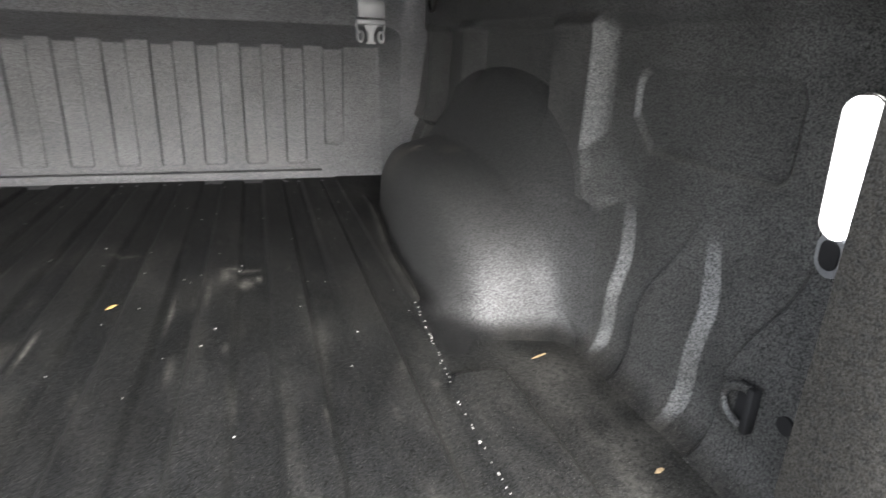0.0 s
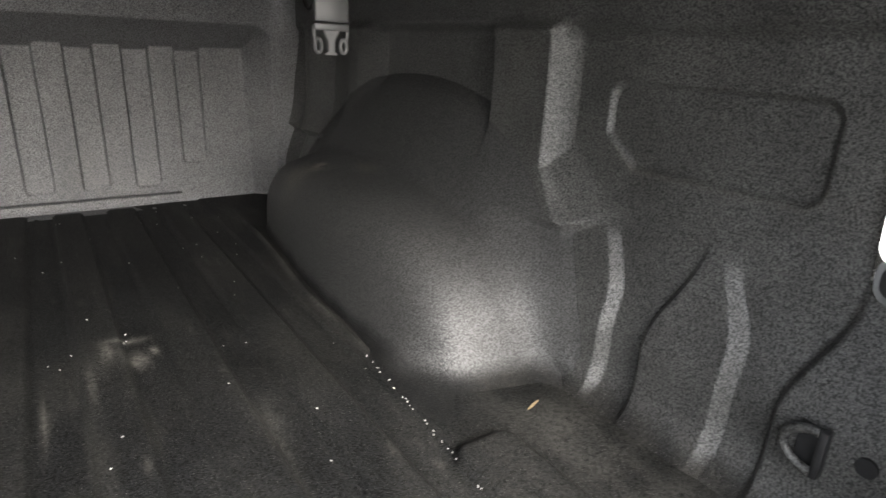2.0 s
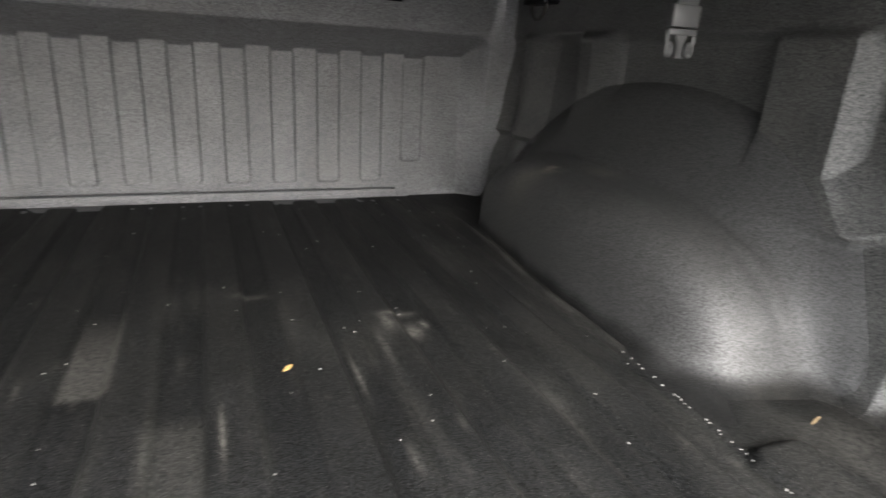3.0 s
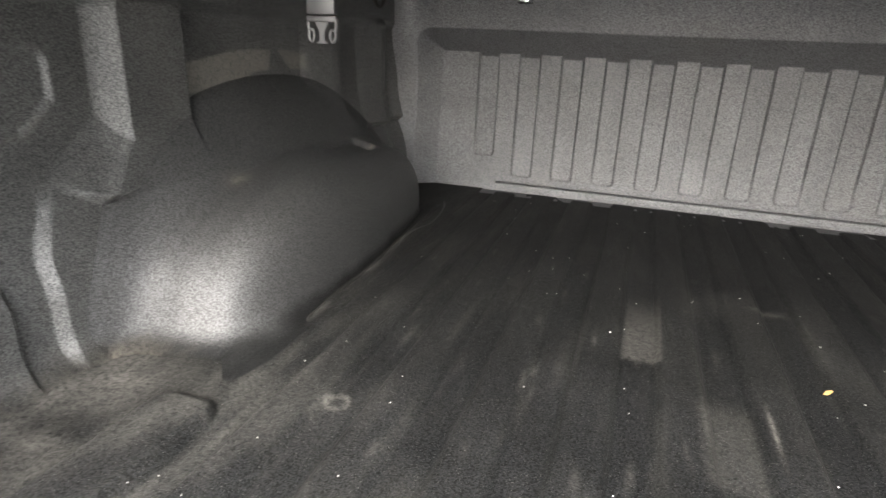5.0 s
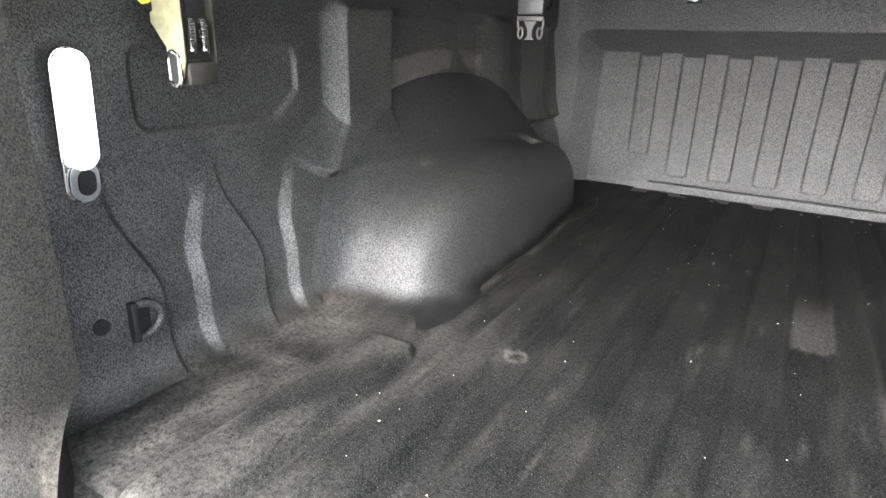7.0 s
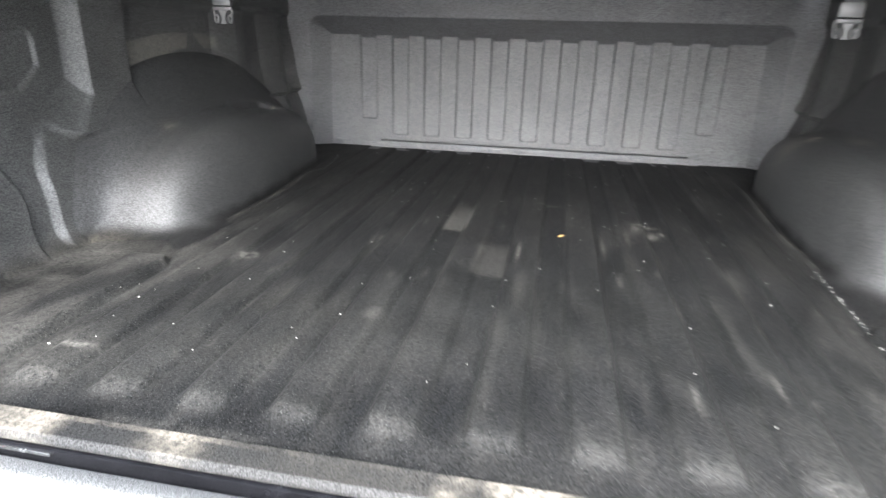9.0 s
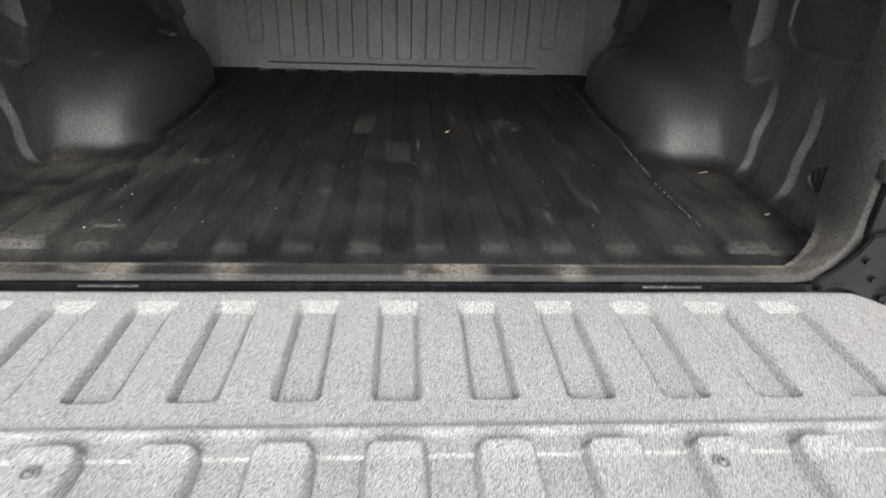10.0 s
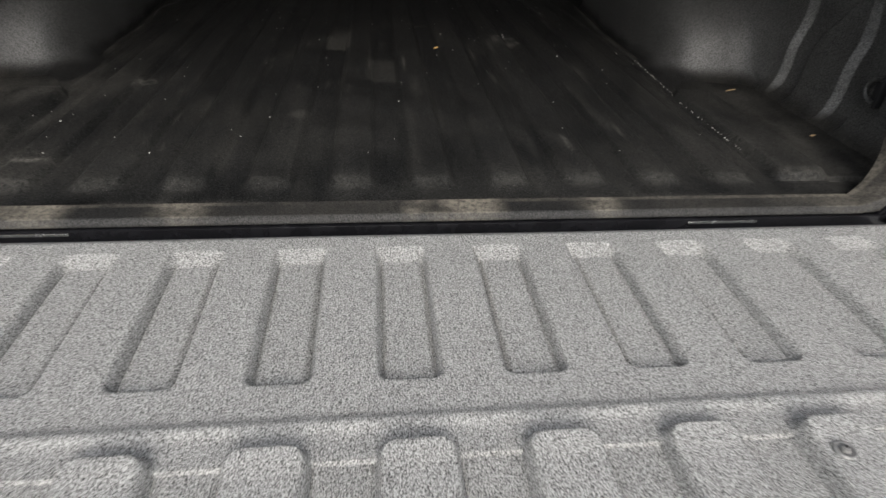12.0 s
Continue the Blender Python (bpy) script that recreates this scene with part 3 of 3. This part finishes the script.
def tailgate():
    root = new("tailgate")
    tagged(root, "lowered tailgate with sprayed ribbed inner panel paled for daylight", "tailgate")
    xs, ys = np.linspace(-0.80, 0.80, 720), np.linspace(0.126, -0.440, 300)
    X, Y = grid(xs, ys)
    Z = np.zeros_like(X)
    for k in range(-6, 7):
        c = k * 0.1200 + 0.006
        # recessed ribs by the hinge
        px, py = np.abs(X - c) - 0.0295 + 0.010, np.abs(Y + 0.048) - 0.108 + 0.010
        sd = np.minimum(np.maximum(px, py), 0) + np.hypot(np.maximum(px, 0), np.maximum(py, 0)) - 0.010
        if abs(c) < 0.64:
            Z -= (0.009 * (1 - S(sd, -0.005, 0.0005)) + 0.0075 * bell(sd, -0.0030, 0.0032)) * (1 - lin(Y, 0.037, 0.057))
    low = np.zeros_like(X)
    for k in range(-6, 7):
        c = k * 0.1180 + 0.007
        if abs(c) < 0.60:
            px, py = np.abs(X - c) - 0.029 + 0.012, np.abs(Y + 0.343) - 0.108 + 0.012
            sd = np.minimum(np.maximum(px, py), 0) + np.hypot(np.maximum(px, 0), np.maximum(py, 0)) - 0.012
            low = np.maximum(low, 1 - S(sd, -0.002, 0.007))
            # rolled lip at the inner end of each raised rib
            Z += 0.004 * (1 - S(np.abs(X - c), 0.026, 0.036)) * S(-Y, 0.229, 0.235) * (1 - lin(-Y, 0.236, 0.259))
    low = np.maximum(low, 1 - lin(Y, -0.396, -0.366))
    Z -= 0.0075 * bell(low, 0.15, 0.17) * (Y > -0.40) * (Y < -0.243)
    low = np.maximum(low, S(np.abs(X - 0.01), 0.64, 0.66) * (1 - S(Y, -0.243, -0.223)))
    Z += 0.0125 * low
    # folded seam bead, and a shallow dish at either end
    Z += 0.004 * bell(Y, -0.206, 0.007)
    for c in (-0.60, 0.60):
        dd = np.hypot((X - c) / 0.055, (Y + 0.293) / 0.045)
        Z -= 0.006 * (1 - S(dd, 0.85, 1.0)) * 1.0
    # step line that rises round the latch
    yl = -0.422 + 0.015 * S(X, -0.118, -0.068) * (1 - S(X, 0.068, 0.118))
    Z -= 0.0030 * bell(Y, yl, 0.0024)
    Z -= 0.0005 * (1 - S(Y, yl - 0.004, yl))
    Z -= 0.0015 * S(-Y, 0.435, 0.440) ** 2
    # rounded outer corners by the hinge, edges rolled over
    side = 0.785 - 0.07 * S(Y, 0.0, 0.126) ** 2
    X2 = X * side / 0.80
    edge = S(np.abs(X) / 0.80, 0.975, 1.0)
    Z -= 0.02 * edge ** 2
    Z -= 0.028 * lin(Y, 0.080, 0.126) ** 1.25
    Z += 0.0007 * wob(X, Y, 9, 21)
    d = 0.5 * bell(np.abs(X + 0.62), 0.0, 0.004) * bell(Y, 0.05, 0.03)
    P = np.stack([X2, Y, Z + GATE_Z], -1)
    sheet("inner_panel", P, M_GATE_LIT, root, back=(None, None, -0.06), dust_and_light=d, flip=False)
    # rounded painted top edge of the tailgate, beyond the liner
    t = np.linspace(0, math.pi * 0.75, 20)
    xs = np.linspace(-0.79, 0.79, 30)
    T, X = grid(t, xs)
    P = np.stack([X, -0.447 - 0.060 * np.sin(T), -0.052 + GATE_Z + 0.058 * np.cos(T)], -1)
    sheet("top_edge", P, M_PAINT, root, back=(None, -0.448, None), label="smooth grey painted top edge", flip=True)
    # black strip added for the dark gap between liner and top edge
    part("edge_gap_strip", box_bm(-0.785, 0.785, -0.4465, -0.4405, -0.05, GATE_Z + 0.007), M_RUBBER, root, "thin black strip standing in for the dark edge gap")
    part("outer_skin", box_bm(-0.79, 0.79, -0.44, 0.105, -0.105, -0.062, 0.01), M_PAINT, root, "painted outer skin")
    for x, y, z in ((-0.342, -0.270, 0.0177), (0.342, -0.270, 0.0177), (-0.126, -0.408, 0.0177), (0.126, -0.408, 0.0177)):
        ring = [(x + 0.0076 * math.cos(a), y + 0.0076 * math.sin(a), z + 0.0012) for a in np.linspace(0, 2 * math.pi, 25)[:-1]]
        bm = join_bm(tube_bm(ring, 0.0016, 8, True), cyl_bm(0.0075, 0.002, 24, m=pose(x, y, z + 0.0002)))
        head = part("screw", bm, M_SCREW, root, "sprayed-over screw head")
        part("screw_cap", cyl_bm(0.0044, 0.0050, 18, 0.0030, m=pose(x, y, z + 0.0030), bevel=0.0010), M_SCREW, head)
        part("socket", cyl_bm(0.0018, 0.001, 6, m=pose(x, y, z + 0.0054)), M_RUBBER, head)
    return root


tailgate()

# pale plates in the gap of the tailgate
for x0, x1 in ((-0.497, -0.404), (0.408, 0.510)):
    ob = simple("latch_plate", box_bm(x0, x1, 0.1255, 0.1279, -0.0125, -0.0085, 0.0008), M_CHROME, "bright metal plate in the black tailgate gap", "plate")


# ---- right tailgate post with bracket, hinge plate, tail lamp and bumper end ----
def post_hardware(s):
    nm = "trim_post_right" if s > 0 else "trim_post_left"
    simple(nm, box_bm(s * 0.778, s * 0.8445, 0.141, 0.17, -0.10, TOP, 0.006), M_BLACK, "glossy black painted tailgate post", "post", "structure")
    part("seam", box_bm(s * 0.8125, s * 0.8145, 0.1385, 0.142, 0.09, 0.52, 0.0006), M_STEEL, bpy.data.objects[nm], "thin raised weld seam")
    part("plug", cyl_bm(0.009, 0.005, 20, m=pose(s * 0.828, 0.1405, 0.135, 90), bevel=0.001), M_RUBBER, bpy.data.objects[nm], "round rubber plug")
    part("bolt_hole", cyl_bm(0.0055, 0.006, 16, m=pose(s * 0.7575, 0.212, 0.41, 0, 90, 0), bevel=0.001), M_RUBBER, bpy.data.objects[nm], "small dark bolt hole")
    br = new("striker_bracket")
    tagged(br, "dull steel striker bracket on the tailgate post", "bracket")
    part("plate", box_bm(s * 0.766, s * 0.808, 0.135, 0.165, 0.172, 0.208, 0.005), M_STEEL, br)
    part("tab", box_bm(s * 0.804, s * 0.843, 0.129, 0.143, 0.164, 0.200, 0.004), M_STEEL, br)
    part("bolt", cyl_bm(0.006, 0.008, 6, m=pose(s * 0.824, 0.127, 0.182, 90)), M_BLACK, br)
    hp = new("hinge_plate")
    tagged(hp, "black bolted tailgate hinge plate", "hinge")
    o = [Vector((s * (x - 0.03), 0.141, z)) for x, z in ((0.720, -0.06), (0.865, -0.06), (0.885, -0.01), (0.880, 0.07), (0.845, 0.092), (0.808, 0.085), (0.792, 0.052), (0.768, 0.024), (0.738, 0.002), (0.718, -0.018))]
    part("plate", plate_bm(o, (0, -1, 0), 0.012, 0.003), M_BLACK, hp)
    for x, z in ((0.812, 0.040), (0.850, 0.058), (0.745, -0.012), (0.835, 0.005), (0.862, -0.030)):
        b = part("bolt", cyl_bm(0.0065, 0.008, 6, m=pose(s * (x - 0.03), 0.126, z, 90)), M_BLACK, hp)
    part("hinge_cup", cyl_bm(0.021, 0.024, 28, m=pose(s * 0.77, 0.117, -0.036, 90), bevel=0.004), M_BLACK, hp)
    tl = new("tail_lamp")
    tagged(tl, "red tail lamp at the body corner", "tail lamp")
    part("lens", box_bm(s * 0.863, s * 0.972, 0.115, 0.1635, 0.066, 0.46, 0.014, 4), M_RED, tl)
    part("housing", box_bm(s * 0.8455, s * 0.8615, 0.125, 0.1635, 0.06, 0.465, 0.004), M_BLACK, tl)
    bp = new("rear_bumper")
    tagged(bp, "grey satin bumper end below the tail lamp", "bumper")
    part("end_cap", box_bm(s * 0.8455, s * 1, 0.105, 0.1635, -0.26, 0.052, 0.016, 4), M_PAINT, bp)


post_hardware(1)
post_hardware(-1)


# ---- bed lamps ----
def bed_lamp(s):
    root = new("bed_lamp")
    tagged(root, "lit white oblong lamp in a bright bezel on the bed side", "bed lamp")
    m = Matrix(((0, 0, -s, s * 0.894), (s * 0.0 + 1, 0, 0, 0.3605), (0, 1, 0, 0.323), (0, 0, 0, 1)))

    def cap(w, h, dz, z0, thick, bevel):
        o = [m @ Vector((x + 0.05 * (y + dz), y + dz, z0)) for x, y in capsule(w, h)]
        return plate_bm(o, (-s, 0, 0), thick, bevel)

    part("bezel", cap(0.041, 0.174, 0.0, 0.0, 0.006, 0.002), M_CHROME, root, "bright bezel")
    part("lens", cap(0.035, 0.130, 0.019, 0.006, 0.013, 0.006), M_LAMP, root, "glowing white lens")
    part("lens_end", cap(0.033, 0.046, -0.061, 0.006, 0.006, 0.002), M_CLEAR, root, "unlit clear lens end")
    part("lens_window", cap(0.021, 0.030, -0.061, 0.0115, 0.002, 0.0008), M_RUBBER, root, "dark lens window")
    return root


bed_lamp(1)
bed_lamp(-1)


# ---- tie-downs and holes in the side walls ----
def tie_down(s):
    root = new("tie_down")
    tagged(root, "black folding tie-down loop set in the bed side", "tie-down")
    x = 0.8425
    part("cup", box_bm(s * x, s * (x - 0.004), 0.356, 0.382, 0.076, 0.120, 0.0015), M_RUBBER, root, "dark recessed cup")
    ring = [(s * (x - 0.012), 0.361 + 0.030 * math.sin(t), 0.098 + 0.022 * math.cos(t)) for t in np.linspace(0, math.pi, 22)]
    part("loop", tube_bm(ring, 0.005, 10), M_WALL, root, "sprayed-over loop")
    part("pivot", box_bm(s * (x - 0.004), s * (x - 0.016), 0.353, 0.361, 0.072, 0.124, 0.002), M_RUBBER, root)


for s in (1, -1):
    tie_down(s)
    simple("drain_plug", cyl_bm(0.0095, 0.004, 24, m=pose(s * 0.8415, 0.323, 0.103, 0, 90, 0)), M_RUBBER, "round black rubber plug in the bed side", "plug")
    for z in (0.437, 0.358):
        simple("rivet", cyl_bm(0.0045, 0.004, 14, m=pose(s * 0.8785, 0.873, z, 0, 90, 0)), M_RUBBER, "small black rivet hole in the bed post", "rivet")


# ---- cover straps with buckles ----
def strap(s):
    root = new("cover_strap")
    tagged(root, "grey webbing strap with a hanging side-release buckle", "strap")
    x, y = s * 0.523, 0.765
    part("webbing", box_bm(x - 0.0135, x + 0.0135, y - 0.001, y + 0.001, 0.472, TOP + 0.012, 0.0004), M_WEB, root, "ribbed grey webbing")
    part("webbing_fold", box_bm(x - 0.0135, x + 0.0135, y - 0.004, y - 0.0018, 0.478, TOP + 0.004, 0.0004), M_WEB, root)
    part("buckle_bar", box_bm(x - 0.0175, x + 0.0175, y - 0.005, y + 0.005, 0.462, 0.484, 0.0015), M_GREYPLASTIC, root, "grey plastic buckle bar")
    part("cross_bar", box_bm(x - 0.0185, x + 0.0185, y - 0.004, y + 0.004, 0.454, 0.4605, 0.0012), M_GREYPLASTIC, root)
    o = [Vector((x + dx, y + 0.002, z)) for dx, z in ((-0.010, 0.456), (0.010, 0.456), (0.0035, 0.444), (0.0035, 0.434), (0.008, 0.431), (-0.008, 0.431), (-0.0035, 0.434), (-0.0035, 0.444))]
    part("tongue", plate_bm(o, (0, -1, 0), 0.004, 0.0006), M_GREYPLASTIC, root)
    for k in (-1, 1):
        ring = [(x + k * (0.0135 + 0.0035 * math.sin(t)), y, 0.4395 + 0.0065 * math.cos(t)) for t in np.linspace(0, 2 * math.pi, 16)[:-1]]
        arm = part("prong", tube_bm([(x + k * 0.0175, y, 0.458), (x + k * 0.0178, y, 0.450), (x + k * 0.0165, y, 0.4445)], 0.002, 8), M_GREYPLASTIC, root)
        part("loop", tube_bm(ring, 0.002, 8, True), M_GREYPLASTIC, arm)


strap(1)
strap(-1)


# ---- rail clamp hanging at the left ----
def rail_clamp():
    root = new("rail_clamp")
    tagged(root, "zinc and yellow cover clamp with springs under the bed rail", "clamp")
    x, y = -0.757, 0.432
    for dy, mat, lab in ((-0.020, M_ZINC, "pale zinc cheek plate"), (0.020, M_STEEL, "dull steel cheek plate")):
        o = [Vector((x + a, y + dy, z)) for a, z in ((0.004, TOP), (0.004, 0.400), (-0.004, 0.378), (-0.013, 0.372), (-0.021, 0.378), (-0.024, 0.395), (-0.024, 0.412), (-0.045, 0.436), (-0.045, 0.446), (-0.040, 0.448), (-0.040, 0.480), (-0.050, 0.492), (-0.050, TOP))]
        part("cheek_plate", plate_bm(o, (0, -1, 0), 0.003, 0.0008), mat, root, lab)
    part("jaw", box_bm(x - 0.022, x + 0.004, y - 0.018, y + 0.018, 0.374, 0.398, 0.003), M_STEEL, root, "dull steel jaw")
    part("web_plate", box_bm(x - 0.010, x - 0.006, y - 0.0195, y + 0.0165, 0.400, TOP, 0.001), M_STEEL, root, "dull steel web plate")
    part("slot", box_bm(x - 0.0058, x - 0.003, y - 0.010, y + 0.010, 0.446, 0.500, 0.001), M_RUBBER, root)
    for dy in (-0.008, 0.008):
        pts = [(x - 0.001 + 0.004 * math.cos(t), y + dy + 0.004 * math.sin(t), 0.408 + 0.0025 * t / 6.28) for t in np.linspace(0, 6.28 * 13, 150)]
        part("spring", tube_bm(pts, 0.0013, 6), M_CHROME, root, "bright coil spring")
    part("knob", cyl_bm(0.011, 0.026, 20, 0.008, m=pose(x - 0.048, y - 0.030, 0.468, 60, 0, 0), bevel=0.003), M_YELLOW, root, "yellow plastic knob")
    hole = [Vector((x - 0.011 + a, y - 0.0232, 0.391 + b)) for a, b in capsule(0.016, 0.030)]
    part("eye_hole", plate_bm(hole, (0, -1, 0), 0.0012), M_RUBBER, root, "dark opening of the eye")
    ring = [(x - 0.011 + 1.1 * a, y - 0.0245, 0.391 + 1.1 * b) for a, b in capsule(0.017, 0.032)]
    part("eye", tube_bm(ring, 0.0025, 8, True), M_CHROME, root, "bright eye")


rail_clamp()


def folded_clamp():
    root = new("rail_clamp")
    tagged(root, "pale zinc cover clamp folded up under the bed rail", "clamp")
    x, y = 0.800, 0.425
    o = [Vector((x + a, y - 0.016, z)) for a, z in ((-0.020, TOP), (-0.020, 0.503), (-0.014, 0.495), (0.012, 0.495), (0.018, 0.503), (0.018, TOP))]
    part("cheek_plate", plate_bm(o, (0, 1, 0), 0.004, 0.001), M_ZINC, root, "pale zinc cheek plate")
    part("jaw", box_bm(x - 0.016, x + 0.014, y - 0.0115, y + 0.016, 0.498, TOP, 0.004), M_STEEL, root, "dull steel jaw")


folded_clamp()


# ---- hooks at the front corners and the clip at the front rail ----
def corner_hook(s):
    root = new("corner_hook")
    tagged(root, "dark steel hook under the front bed rail", "hook")
    ring = [(s * (0.862 - 0.004), 1.655 + 0.036 * math.cos(t), 0.556 - 0.040 * math.sin(t)) for t in np.linspace(0, math.pi, 16)]
    part("loop", tube_bm(ring, 0.005, 8), M_STEEL, root)
    part("foot", box_bm(s * 0.84, s * 0.884, 1.600, 1.710, 0.552, TOP, 0.003), M_BLACK, root)


corner_hook(1)
corner_hook(-1)
for cx in (-0.503, 0.525):
    clip = new("rail_clip")
    tagged(clip, "pale metal clip on the front bed rail", "clip")
    part("tab", box_bm(cx - 0.018, cx + 0.012, 1.812, 1.818, 0.545, TOP + 0.01, 0.002), M_CHROME, clip)
    part("base", box_bm(cx - 0.018, cx + 0.022, 1.8185, 1.827, 0.541, TOP + 0.012, 0.002), M_BLACK, clip)


# ---- litter and pale flecks on the floor ----
def shard(name, x, y, z, ln, wd, ang, mat, label, cat):
    o = [Vector((a * ln, b * wd, 0.0)) for a, b in ((-0.5, -0.1), (-0.1, -0.5), (0.5, -0.15), (0.42, 0.3), (0.0, 0.5))]
    bm = plate_bm(o, (0, 0, 1), 0.0015, 0.0003)
    bmesh.ops.transform(bm, matrix=pose(x, y, z, 4, -3, ang), verts=bm.verts)
    simple(name, bm, mat, label, cat)


shard("leaf", 0.130, 0.952, 0.010, 0.019, 0.007, 40, M_LEAF, "small dry orange leaf piece on the bed floor", "leaf")
shard("wood_chip", 0.770, 0.395, 0.006, 0.014, 0.006, 10, M_CHIP, "small tan wood chip on the bed floor", "chip")
shard("wood_chip", 0.752, 0.655, 0.004, 0.028, 0.004, 15, M_CHIP, "thin tan wood chip by the wheel arch", "chip")

rs = np.random.RandomState(4)
bm = bmesh.new()


def fleck(x, y, z, ln, wd, ang):
    c, q = math.cos(ang), math.sin(ang)
    v = [bm.verts.new((x + c * a * ln - q * b * wd, y + q * a * ln + c * b * wd, z + h)) for h in (0, 0.0012) for a, b in ((-0.5, -0.5), (0.5, -0.5), (0.5, 0.5), (-0.5, 0.5))]
    for f in ((0, 3, 2, 1), (4, 5, 6, 7), (0, 1, 5, 4), (1, 2, 6, 5), (2, 3, 7, 6), (3, 0, 4, 7)):
        bm.faces.new([v[k] for k in f])


# dotted line of pale flecks, then single ones all over
for k in range(46):
    t = k / 45
    fleck(0.620 - 0.021 * min(1, 1.7 * t) + rs.normal(0, 0.0012), 0.87 - 0.55 * t + rs.normal(0, 0.009), 0.0050 if t < 0.45 else 0.0035, rs.uniform(0.0008, 0.0034), rs.uniform(0.0006, 0.0013), 1.4 + rs.normal(0, 0.4))
for k in range(110):
    fleck(rs.uniform(-0.62, 0.62), rs.uniform(0.3, 1.8), 0.0075, rs.uniform(0.001, 0.0032) * rs.uniform(0.5, 1), rs.uniform(0.0005, 0.0011), rs.uniform(0, 3))
ob = part("floor_flecks", bm, M_FLECK, None, "", False)
tagged(ob, "tiny pale flecks in a line and scattered on the bed floor", "grit", kind="stuff")
hair = [(-0.663 + 0.05 * t + 0.02 * math.sin(5 * t), 1.68 - 0.42 * t, 0.004 + 0.008 * abs(math.sin(6 * t))) for t in np.linspace(0, 1, 40)]
simple("thread", tube_bm(hair, 0.0008, 5), M_GREYPLASTIC, "loose grey thread on the bed floor", "thread")
